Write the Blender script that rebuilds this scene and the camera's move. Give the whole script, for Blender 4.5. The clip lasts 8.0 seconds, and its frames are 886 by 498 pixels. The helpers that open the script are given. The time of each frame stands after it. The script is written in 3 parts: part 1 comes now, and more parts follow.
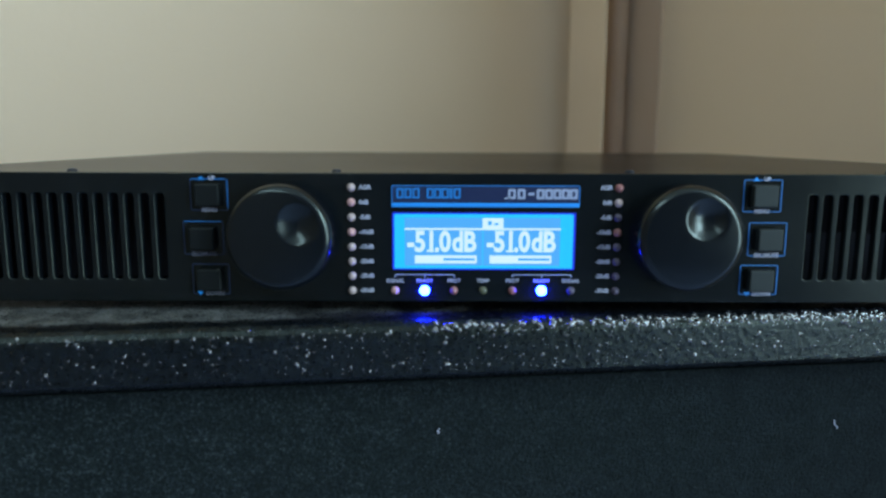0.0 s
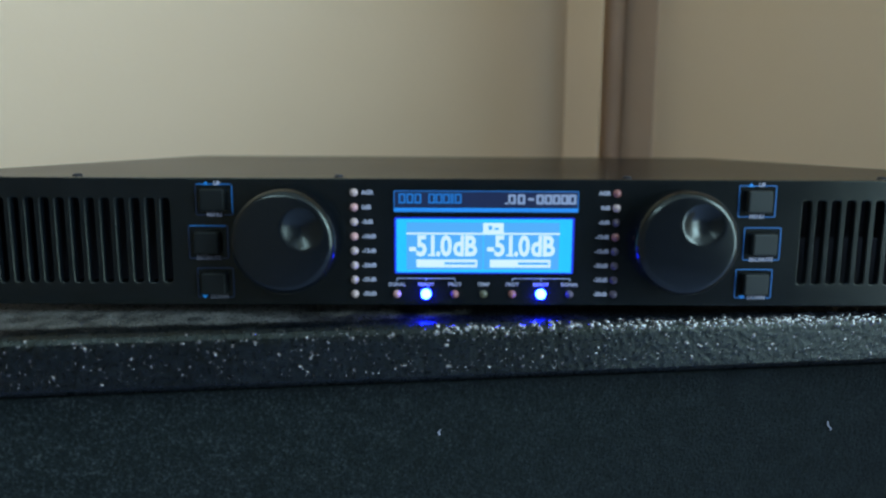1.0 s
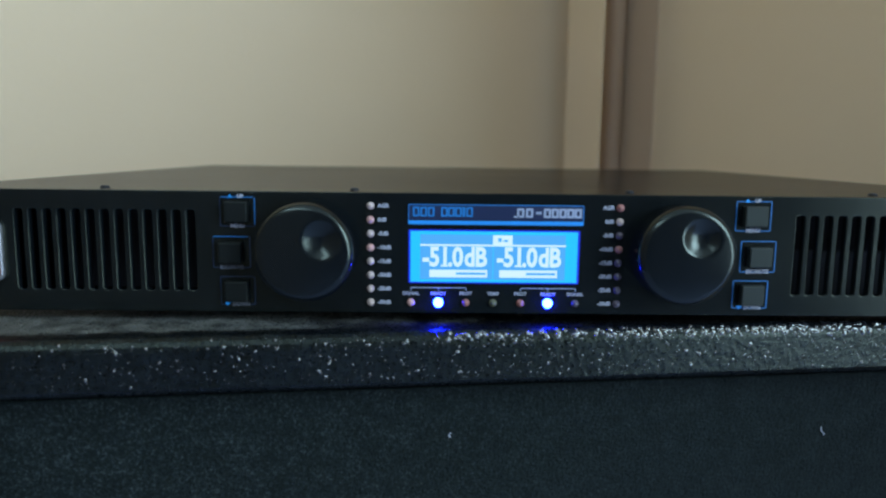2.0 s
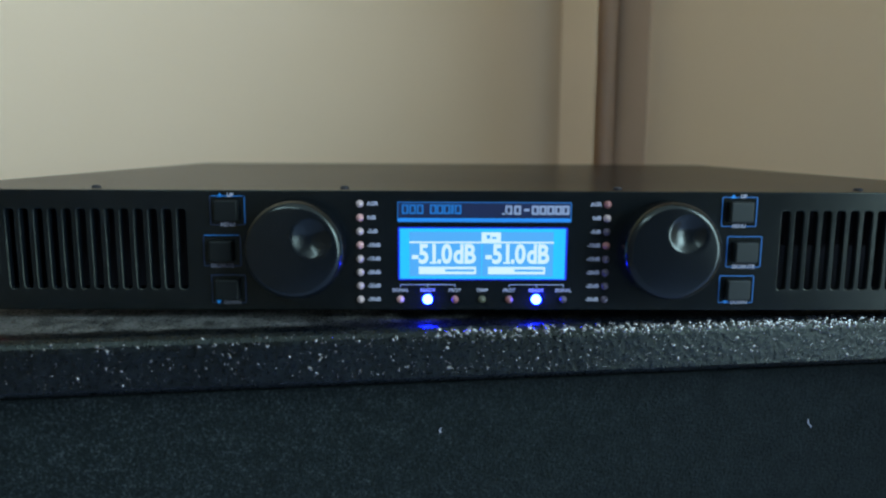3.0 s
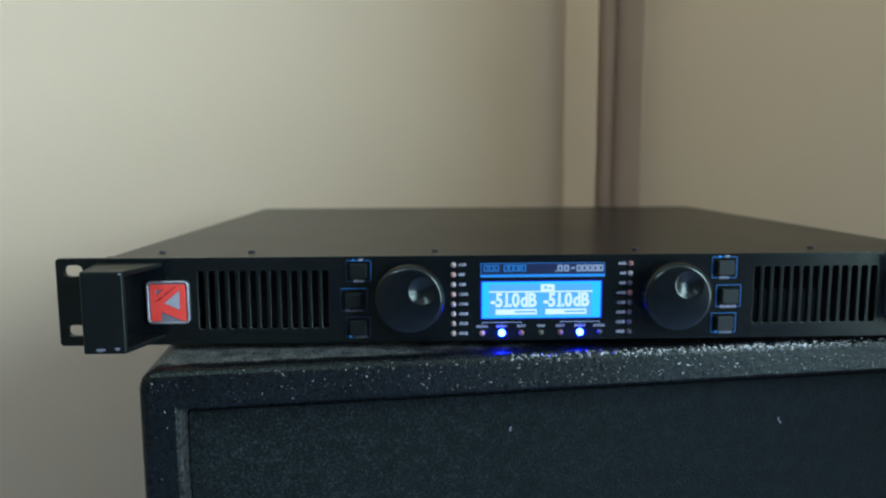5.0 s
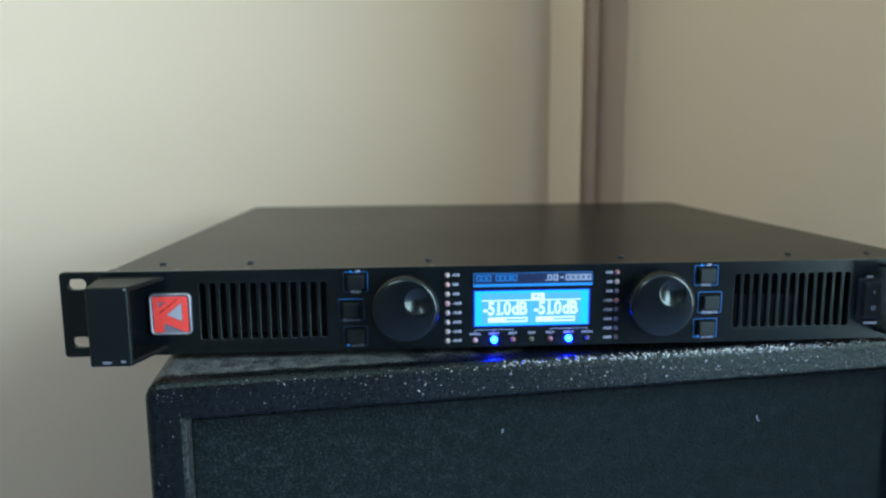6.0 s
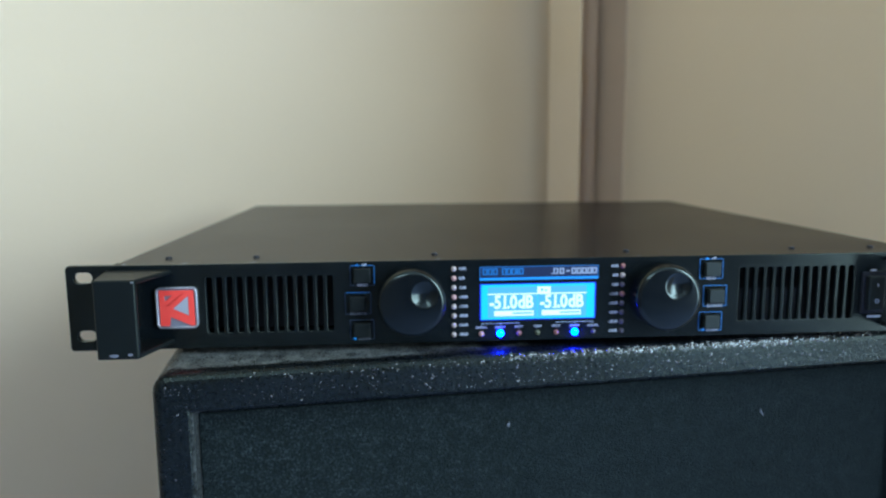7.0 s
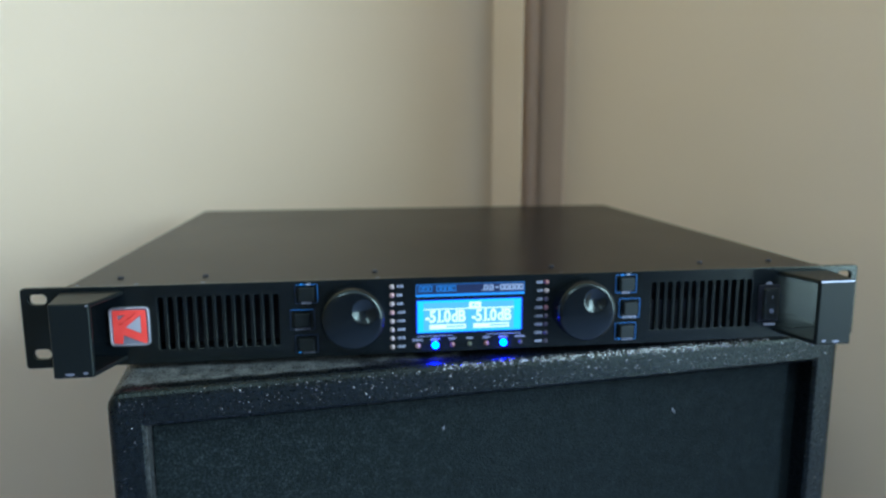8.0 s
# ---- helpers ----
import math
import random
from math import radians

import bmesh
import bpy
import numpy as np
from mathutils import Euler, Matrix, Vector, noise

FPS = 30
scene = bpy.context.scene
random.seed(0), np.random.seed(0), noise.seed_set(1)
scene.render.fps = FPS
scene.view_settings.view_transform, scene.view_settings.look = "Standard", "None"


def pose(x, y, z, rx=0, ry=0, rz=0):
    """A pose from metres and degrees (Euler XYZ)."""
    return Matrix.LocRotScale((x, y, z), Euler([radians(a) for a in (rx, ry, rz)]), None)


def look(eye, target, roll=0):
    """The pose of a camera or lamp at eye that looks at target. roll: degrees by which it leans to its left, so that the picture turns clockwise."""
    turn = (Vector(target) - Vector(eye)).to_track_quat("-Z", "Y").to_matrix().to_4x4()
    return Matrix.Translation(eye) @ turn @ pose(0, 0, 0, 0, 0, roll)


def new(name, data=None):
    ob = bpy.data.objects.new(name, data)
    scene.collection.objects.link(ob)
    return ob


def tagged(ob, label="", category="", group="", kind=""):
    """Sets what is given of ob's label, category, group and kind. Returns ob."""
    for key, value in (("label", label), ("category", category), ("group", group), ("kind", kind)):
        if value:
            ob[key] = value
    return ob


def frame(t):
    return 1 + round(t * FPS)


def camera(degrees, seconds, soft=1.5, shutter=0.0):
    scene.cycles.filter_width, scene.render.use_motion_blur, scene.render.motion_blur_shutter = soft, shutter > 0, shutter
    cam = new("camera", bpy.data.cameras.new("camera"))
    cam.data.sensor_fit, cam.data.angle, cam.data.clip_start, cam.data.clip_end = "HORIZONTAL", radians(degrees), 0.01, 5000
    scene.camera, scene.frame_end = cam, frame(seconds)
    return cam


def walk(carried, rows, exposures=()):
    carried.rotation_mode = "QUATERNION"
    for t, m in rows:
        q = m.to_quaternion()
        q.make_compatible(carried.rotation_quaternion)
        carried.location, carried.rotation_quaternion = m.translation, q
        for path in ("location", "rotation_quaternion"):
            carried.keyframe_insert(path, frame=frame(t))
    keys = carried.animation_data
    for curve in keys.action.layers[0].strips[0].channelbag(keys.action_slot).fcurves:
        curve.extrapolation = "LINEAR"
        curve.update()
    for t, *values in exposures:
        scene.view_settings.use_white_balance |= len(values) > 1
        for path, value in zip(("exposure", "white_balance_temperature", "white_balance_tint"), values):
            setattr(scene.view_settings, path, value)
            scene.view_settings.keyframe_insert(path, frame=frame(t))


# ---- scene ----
cam = camera(64.5, 8.0, soft=2.0)
cam.data.dof.use_dof = True
cam.data.dof.focus_distance, cam.data.dof.aperture_fstop = 0.30, 9.0
PATH = [
    (0, (-0.016, -0.235, 0.776), (-0.005, 1.741, 0.464), 0.2),
    (0.2, (-0.018, -0.235, 0.774), (0.004, 1.744, 0.484), 0.3),
    (0.5, (-0.017, -0.236, 0.776), (0.0, 1.741, 0.475), 0.3),
    (1, (-0.018, -0.239, 0.777), (0.006, 1.738, 0.474), 0.3),
    (1.2, (-0.018, -0.24, 0.777), (0.004, 1.737, 0.475), 0.4),
    (1.5, (-0.022, -0.245, 0.78), (0.008, 1.731, 0.469), 0.6),
    (1.7, (-0.023, -0.248, 0.78), (0.003, 1.731, 0.487), 0.7),
    (2.8, (-0.023, -0.253, 0.78), (0.017, 1.728, 0.505), 0.4),
    (3, (-0.02, -0.253, 0.781), (0.016, 1.725, 0.486), 0.3),
    (3.5, (-0.02, -0.246, 0.779), (0.018, 1.729, 0.468), 0.9),
    (3.8, (-0.021, -0.25, 0.778), (0.018, 1.727, 0.48), 1.2),
    (4, (-0.023, -0.256, 0.781), (-0.006, 1.72, 0.477), 0.7),
    (4.2, (-0.035, -0.271, 0.785), (0.013, 1.71, 0.511), 0.3),
    (4.5, (-0.052, -0.304, 0.803), (0.021, 1.679, 0.552), 0.2),
    (4.7, (-0.061, -0.328, 0.806), (0.009, 1.657, 0.567), -0.1),
    (5.8, (-0.066, -0.36, 0.827), (0.019, 1.617, 0.536), -0.6),
    (6, (-0.069, -0.358, 0.827), (0.049, 1.617, 0.532), -0.4),
    (6.5, (-0.073, -0.359, 0.822), (0.058, 1.618, 0.552), -0.1),
    (7, (-0.075, -0.359, 0.822), (0.057, 1.616, 0.537), -0.4),
    (7.5, (-0.067, -0.372, 0.831), (0.146, 1.592, 0.517), -0.6),
    (7.7, (-0.067, -0.383, 0.836), (0.179, 1.576, 0.517), -0.6),
    (8, (-0.068, -0.387, 0.845), (0.193, 1.569, 0.519), -0.1),
]
walk(cam, [(t, look(eye, target, roll)) for t, eye, target, roll in PATH],
     exposures=[(0, -0.46, 6700, 10), (4.5, -0.47, 6780, 10), (5.8, -0.09, 6520, 10), (8, -0.01, 6420, 10)])

# ---- room axes: the corner, the left wall's way (U) and the right wall's way (V) ----
TOP = 0.72                      # top of the loudspeaker cabinet
WALL_TURN = radians(25)
CX, CY = 0.1981, 0.6609
U = Vector((-math.cos(WALL_TURN), -math.sin(WALL_TURN), 0))
V = Vector((math.sin(WALL_TURN), -math.cos(WALL_TURN), 0))
ROOM_U, ROOM_V, ROOM_H = 1.75, 3.0, 2.5
NOOK_V, SIDE_U = 1.12, -2.3     # unseen: the right wall is ended here and the room widened for the window light
WIN_U0, WIN_U1, DOOR_Z0, WIN_Z1 = -1.40, -0.20, 0.1, 2.35
WIN2_V0, WIN2_V1, WIN2_Z0 = 0.9, 2.5, 1.80   # an added, unseen high transom window in the adjoining wall
SKY_Z = 1.0                     # below this the window shows the balcony


def room(u, v, z):
    return Vector((CX, CY, 0)) + U * u + V * v + Vector((0, 0, z))


# ---- world, window light ----
world = bpy.data.worlds.new("sky")
scene.world = world
world.use_nodes = True
wn = world.node_tree.nodes
sky = wn.new("ShaderNodeTexSky")
sky.sky_type = "NISHITA"
sky.sun_disc = False
sky.sun_elevation, sky.sun_rotation = radians(38), radians(60)
world.node_tree.links.new(sky.outputs["Color"], wn["Background"].inputs["Color"])
wn["Background"].inputs["Strength"].default_value = 0.12


def lamp(name, data, m):
    ob = new(name, data)
    ob.matrix_world = m
    return ob


def window_lamp(name, centre, into, wide, high, watts, colour):
    li = bpy.data.lights.new(name, "AREA")
    li.shape, li.size, li.size_y = "RECTANGLE", wide - 0.1, high - 0.1
    li.energy, li.color = watts, colour
    lamp(name, li, look(centre, centre + into))


SKY_COLOUR = (0.54, 0.80, 1.20)
# the upper part of the balcony window looks at the sky, the lower part at the balcony
for z0, z1, watts in ((SKY_Z, WIN_Z1, 111.0), (DOOR_Z0, SKY_Z, 44.0)):
    window_lamp("window_light", room((WIN_U0 + WIN_U1) / 2, ROOM_V - 0.02, (z0 + z1) / 2), -V, WIN_U1 - WIN_U0, z1 - z0, watts, SKY_COLOUR)
# fill light for the right wall, through the added transom
window_lamp("transom_fill_light", room(ROOM_U - 0.02, (WIN2_V0 + WIN2_V1) / 2, (WIN2_Z0 + WIN_Z1) / 2), -U, WIN2_V1 - WIN2_V0, WIN_Z1 - WIN2_Z0, 28.0, SKY_COLOUR)

# ---- materials ----


def material(name, color, rough=0.5, metal=0.0, spec=0.5):
    m = bpy.data.materials.new(name)
    m.use_nodes = True
    b = m.node_tree.nodes["Principled BSDF"]
    b.inputs["Base Color"].default_value = (*color, 1)
    b.inputs["Roughness"].default_value = rough
    b.inputs["Metallic"].default_value = metal
    b.inputs["Specular IOR Level"].default_value = spec
    return m


def node(m, kind, **values):
    n = m.node_tree.nodes.new(kind)
    for key, value in values.items():
        n.inputs[key.replace("_", " ")].default_value = value
    return n


def wire(m, a, out, b, into):
    m.node_tree.links.new(a.outputs[out], b.inputs[into])


def bsdf(m):
    return m.node_tree.nodes["Principled BSDF"]


def ramp(m, stops):
    r = m.node_tree.nodes.new("ShaderNodeValToRGB")
    e = r.color_ramp.elements
    while len(e) < len(stops):
        e.new(0.5)
    for el, (p, c) in zip(e, stops):
        el.position, el.color = p, (*c, 1)
    return r


def noise_tex(m, scale, detail=4.0, rough=0.55):
    c = node(m, "ShaderNodeTexCoord")
    n = node(m, "ShaderNodeTexNoise", Scale=scale, Detail=detail, Roughness=rough)
    wire(m, c, "Object", n, "Vector")
    return n


def coloured(m, scale, dark, light, lo=0.3, hi=0.7, detail=5.0):
    n = noise_tex(m, scale, detail)
    r = ramp(m, [(lo, dark), (hi, light)])
    wire(m, n, "Fac", r, "Fac")
    wire(m, r, "Color", bsdf(m), "Base Color")
    return n


def roughened(m, scale, lo, hi):
    n = noise_tex(m, scale, 3.0)
    r = node(m, "ShaderNodeMapRange", From_Min=0.3, From_Max=0.7, To_Min=lo, To_Max=hi)
    wire(m, n, "Fac", r, "Value")
    wire(m, r, "Result", bsdf(m), "Roughness")


def bumped(m, tex, out, strength, distance):
    b = node(m, "ShaderNodeBump", Strength=strength, Distance=distance)
    wire(m, tex, out, b, "Height")
    wire(m, b, "Normal", bsdf(m), "Normal")
    return b


def glow(name, color, strength):
    m = material(name, (0.02, 0.02, 0.03), 0.3)
    bsdf(m).inputs["Emission Color"].default_value = (*color, 1)
    bsdf(m).inputs["Emission Strength"].default_value = strength
    return m


M = {}
M["wall"] = m = material("cream_wall_paint", (0.81, 0.595, 0.34), 0.75, spec=0.25)
coloured(m, 2.2, (0.795, 0.58, 0.325), (0.825, 0.61, 0.355))
bumped(m, noise_tex(m, 140, 3), "Fac", 0.12, 0.002)
M["trim"] = m = material("cream_trim_paint", (0.81, 0.595, 0.35), 0.65, spec=0.3)
coloured(m, 6, (0.79, 0.58, 0.335), (0.83, 0.61, 0.365))
bumped(m, noise_tex(m, 60, 3), "Fac", 0.08, 0.002)
# darker than the wall: the corner gap's shade put into the colour
M["taupe"] = m = material("taupe_shade_paint", (0.60, 0.42, 0.25), 0.9, spec=0.1)
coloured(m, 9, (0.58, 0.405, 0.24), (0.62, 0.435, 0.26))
M["ceiling"] = m = material("white_ceiling_paint", (0.78, 0.77, 0.74), 0.85)
coloured(m, 3, (0.76, 0.75, 0.72), (0.80, 0.79, 0.76))
# unseen floor; its blue is added to tint the lower walls by bounce
M["floor"] = m = material("blue_bounce_floor", (0.36, 0.42, 0.70), 0.95, spec=0.1)
coloured(m, 40, (0.34, 0.39, 0.66), (0.38, 0.45, 0.74))
bumped(m, noise_tex(m, 300, 4), "Fac", 0.6, 0.004)
# unseen walls, made dark to cut fill light and panel reflections
M["far_wall"] = m = material("unseen_dark_wall", (0.12, 0.10, 0.08), 0.8)
coloured(m, 2.2, (0.11, 0.092, 0.074), (0.13, 0.108, 0.088))
# unseen wall, made lighter to bounce warm light onto the right wall
M["light_brown_wall"] = m = material("unseen_bounce_wall", (0.22, 0.17, 0.115), 0.8)
coloured(m, 2.2, (0.205, 0.158, 0.105), (0.235, 0.182, 0.125))
M["window_paint"] = material("white_window_paint", (0.78, 0.78, 0.76), 0.4)
M["glass"] = g = material("window_glass", (1, 1, 1), 0.0)
bsdf(g).inputs["Transmission Weight"].default_value = 1.0

M["panel"] = m = material("black_panel_paint", (0.005, 0.007, 0.008), 0.26, spec=0.38)
coloured(m, 90, (0.003, 0.0045, 0.005), (0.005, 0.007, 0.0075))
roughened(m, 25, 0.19, 0.25)
bsdf(m).inputs["Specular Tint"].default_value = (0.95, 1.0, 0.64, 1)
bumped(m, noise_tex(m, 2600, 2), "Fac", 0.10, 0.0003)
M["handle"] = m = material("black_handle_paint", (0.005, 0.007, 0.007), 0.40, spec=0.26)
roughened(m, 30, 0.36, 0.44)
bsdf(m).inputs["Specular Tint"].default_value = (0.95, 1.0, 0.64, 1)
bumped(m, noise_tex(m, 2600, 2), "Fac", 0.10, 0.0003)
M["cover"] = m = material("black_cover_paint", (0.022, 0.020, 0.018), 0.38, spec=0.078)
coloured(m, 14, (0.010, 0.009, 0.008), (0.014, 0.012, 0.010))
roughened(m, 9, 0.24, 0.27)
bumped(m, noise_tex(m, 1900, 2), "Fac", 0.10, 0.0003)
M["inside"] = material("dark_interior", (0.006, 0.006, 0.007), 0.7)
M["shroud"] = material("dark_grey_sheet", (0.017, 0.018, 0.018), 0.6)
M["knob"] = m = material("black_knob_aluminium", (0.0035, 0.005, 0.006), 0.22, spec=0.46)
roughened(m, 60, 0.19, 0.23)
bsdf(m).inputs["Specular Tint"].default_value = (0.92, 1.0, 0.72, 1)
M["rubber"] = m = material("black_button_plastic", (0.011, 0.013, 0.012), 0.5, spec=0.4)
bsdf(m).inputs["Specular Tint"].default_value = (0.92, 1.0, 0.72, 1)
# darker copy of the button plastic, for the caps in the knob's shade
M["shaded_rubber"] = m = material("shaded_button_plastic", (0.004, 0.005, 0.005), 0.55, spec=0.25)
bsdf(m).inputs["Specular Tint"].default_value = (0.92, 1.0, 0.72, 1)
M["screw"] = material("black_screw", (0.035, 0.034, 0.032), 0.45, 0.4)
M["white_ink"] = material("white_ink", (0.34, 0.34, 0.34), 0.6)
# darker copies of the legend and blue inks, shade put into the colour
M["faint_legend_ink"] = material("shaded_legend_ink", (0.12, 0.12, 0.12), 0.6)
M["shaded_ink"] = material("shaded_blue_ink", (0.003, 0.014, 0.034), 0.5)
M["legend_ink"] = material("legend_ink", (0.42, 0.41, 0.40), 0.6)
M["scuff"] = material("bare_scuffed_metal", (0.24, 0.24, 0.24), 0.5, 0.5)
M["worn_bright"] = material("bright_worn_metal", (0.46, 0.46, 0.44), 0.35, 0.8)
M["grey_ink"] = material("grey_ink", (0.30, 0.33, 0.37), 0.6)
M["blue_ink"] = material("blue_ink", (0.006, 0.125, 0.30), 0.5)
M["bright_blue_ink"] = material("bright_blue_ink", (0.008, 0.27, 0.62), 0.45)
M["word_ink"] = material("clear_blue_ink", (0.008, 0.19, 0.44), 0.45)
M["plate"] = material("dark_nameplate", (0.012, 0.02, 0.05), 0.35)
M["silver"] = m = material("brushed_silver", (0.52, 0.50, 0.46), 0.45, 0.9)
roughened(m, 300, 0.38, 0.52)
M["inlay"] = material("grey_badge_ground", (0.35, 0.34, 0.34), 0.35, 0.6)
M["pale_silver"] = material("pale_silver_paint", (0.48, 0.47, 0.43), 0.4, 0.3)
M["red"] = m = material("red_enamel", (0.97, 0.075, 0.05), 0.4, spec=0.25)
coloured(m, 160, (0.92, 0.062, 0.04), (0.98, 0.085, 0.055))
# unlit lenses; the window's reflection is put into the paler colours
M["led_clear"] = material("window_lit_led", (0.46, 0.35, 0.27), 0.10)
M["led_pink"] = material("window_lit_pink_led", (0.55, 0.30, 0.23), 0.10)
M["led_red"] = material("red_led", (0.30, 0.12, 0.09), 0.15)
M["led_dim"] = material("unlit_side_led", (0.08, 0.065, 0.075), 0.15)
M["led_olive"] = material("olive_led", (0.10, 0.10, 0.05), 0.15)
M["led_blue"] = glow("lit_blue_led", (0.0005, 0.0075, 1.0), 600)
M["lcd_edge"] = glow("lcd_edge", (0.0, 0.02, 0.85), 1.3)
M["lcd_back"] = glow("lcd_backlight", (0.0, 0.52, 1.0), 1.45)
M["lcd_field"] = glow("lcd_field", (0.065, 0.43, 1.0), 1.3)
M["lcd_white"] = glow("lcd_white", (0.62, 0.90, 1.0), 1.4)
M["lint"] = material("pale_lint", (0.5, 0.5, 0.48), 0.8)

M["cabinet"] = m = material("textured_black_cabinet_paint", (0.008, 0.011, 0.016), 0.33, spec=0.30)
bsdf(m).inputs["Specular Tint"].default_value = (0.90, 1.0, 0.66, 1)


def calc(m, how, a, b):
    """A math node on two outputs or numbers; gives its output socket's node."""
    n = node(m, "ShaderNodeMath")
    n.operation = how
    for k, v in enumerate((a, b)):
        if isinstance(v, (int, float)):
            n.inputs[k].default_value = v
        else:
            m.node_tree.links.new(v, n.inputs[k])
    return n.outputs["Value"]


def span(m, value, a, b, lo, hi):
    n = node(m, "ShaderNodeMapRange", From_Min=a, From_Max=b, To_Min=lo, To_Max=hi)
    m.node_tree.links.new(value, n.inputs["Value"])
    return n.outputs["Result"]


patches = noise_tex(m, 330, 3).outputs["Fac"]
grain = noise_tex(m, 760, 3).outputs["Fac"]
bump = node(m, "ShaderNodeBump", Strength=0.42, Distance=0.0012)
m.node_tree.links.new(calc(m, "ADD", patches, calc(m, "MULTIPLY", grain, 0.5)), bump.inputs["Height"])
wire(m, bump, "Normal", bsdf(m), "Normal")
# worn, dusty patch on the top near one end
xyz = node(m, "ShaderNodeSeparateXYZ")
wire(m, node(m, "ShaderNodeTexCoord"), "Object", xyz, "Vector")
px, py, pz = (xyz.outputs[k] for k in ("X", "Y", "Z"))
blot = noise_tex(m, 70, 5).outputs["Fac"]
ragged = calc(m, "ADD", calc(m, "MULTIPLY", blot, 0.16), span(m, px, 0.10, 0.24, 0.0, 0.10))
worn_bright = span(m, ragged, 0.085, 0.14, 1.0, 0.0)
worn_bright = calc(m, "MULTIPLY", worn_bright, span(m, pz, 0.7148, 0.7164, 0.0, 1.0))
worn_bright = calc(m, "MULTIPLY", worn_bright, span(m, calc(m, "ADD", py, calc(m, "MULTIPLY", blot, 0.008)), 0.0125, 0.0165, 0.0, 1.0))
worn_bright = calc(m, "MULTIPLY", worn_bright, span(m, noise_tex(m, 110, 5, 0.6).outputs["Fac"], 0.38, 0.62, 0.28, 0.95))
# side light on the inner side of one stile, painted as a paler strip
lit_side = calc(m, "MULTIPLY", span(m, px, 0.0145, 0.0165, 0.0, 1.0), span(m, px, 0.0205, 0.0220, 1.0, 0.0))
lit_side = calc(m, "MULTIPLY", calc(m, "MULTIPLY", lit_side, span(m, py, 0.0002, 0.0016, 0.0, 1.0)), span(m, pz, 0.6975, 0.7000, 1.0, 0.0))
lit_side = calc(m, "MULTIPLY", lit_side, span(m, patches, 0.38, 0.60, 0.08, 0.42))
# the painted side light joins the wear of the top
worn_bright = calc(m, "MAXIMUM", worn_bright, lit_side)
paint = ramp(m, [(0.38, (0.0012, 0.0017, 0.0022)), (0.66, (0.0070, 0.0094, 0.0105))])
m.node_tree.links.new(calc(m, "ADD", calc(m, "MULTIPLY", patches, 0.7), calc(m, "MULTIPLY", noise_tex(m, 22, 4).outputs["Fac"], 0.3)), paint.inputs["Fac"])
mix = node(m, "ShaderNodeMix")
mix.data_type = "RGBA"
m.node_tree.links.new(worn_bright, mix.inputs["Factor"])
wire(m, paint, "Color", mix, 6)
mix.inputs[7].default_value = (0.18, 0.18, 0.14, 1)
m.node_tree.links.new(mix.outputs[2], bsdf(m).inputs["Base Color"])
m.node_tree.links.new(span(m, grain, 0.35, 0.65, 0.40, 0.22), bsdf(m).inputs["Roughness"])
M["droplet"] = m = material("glossy_paint_droplet", (0.022, 0.025, 0.028), 0.14)
bsdf(m).inputs["Specular Tint"].default_value = (1.0, 0.96, 0.74, 1)
bsdf(m).inputs["IOR"].default_value = 2.8
roughened(m, 260, 0.03, 0.16)
M["foam"] = m = material("black_acoustic_foam", (0.006, 0.008, 0.007), 0.9, spec=0.15)
flecks = noise_tex(m, 900, 6, 0.7).outputs["Fac"]
clumps = noise_tex(m, 130, 4).outputs["Fac"]
felt = ramp(m, [(0.44, (0.0065, 0.0098, 0.0072)), (0.55, (0.0145, 0.0205, 0.0165)), (0.68, (0.060, 0.072, 0.058))])
place = node(m, "ShaderNodeSeparateXYZ")
wire(m, node(m, "ShaderNodeTexCoord"), "Object", place, "Vector")
# the pale flecks thin out and the tone darkens towards one end
fleck_tone = calc(m, "MULTIPLY", calc(m, "SUBTRACT", flecks, 0.5), span(m, place.outputs["X"], 0.06, 0.30, 1.0, 0.5))
fleck_tone = calc(m, "ADD", calc(m, "MULTIPLY", fleck_tone, 0.85), span(m, place.outputs["X"], 0.10, 0.40, 0.425, 0.405))
m.node_tree.links.new(calc(m, "ADD", fleck_tone, calc(m, "MULTIPLY", clumps, 0.15)), felt.inputs["Fac"])
wire(m, felt, "Color", bsdf(m), "Base Color")
bumped(m, noise_tex(m, 700, 5, 0.65), "Fac", 1.0, 0.0016)

# ---- mesh helpers ----


def obj(name, mesh, mat, parent=None, label="", m=None):
    ob = new(name, mesh)
    if mat is not None and not mesh.materials:
        mesh.materials.append(mat)
    if parent is not None:
        ob.parent = parent
    if m is not None:
        ob.matrix_basis = m
    if label:
        tagged(ob, label=label)
    return ob


def part(name, bm, mat, parent, label="", smooth=False, m=None):
    """One bmesh as one mesh object under its thing."""
    me = bpy.data.meshes.new(name)
    bm.to_mesh(me)
    bm.free()
    if smooth:
        me.polygons.foreach_set("use_smooth", [True] * len(me.polygons))
    return obj(name, me, mat, parent, label, m)


def box_bm(x0, x1, y0, y1, z0, z1, bevel=0.0, seg=2):
    bm = bmesh.new()
    bmesh.ops.create_cube(bm, size=1)
    for v in bm.verts:
        v.co = Vector((x0 if v.co.x < 0 else x1, y0 if v.co.y < 0 else y1, z0 if v.co.z < 0 else z1))
    if bevel:
        bmesh.ops.bevel(bm, geom=bm.edges[:], offset=bevel, segments=seg, profile=0.5, affect="EDGES")
    return bm


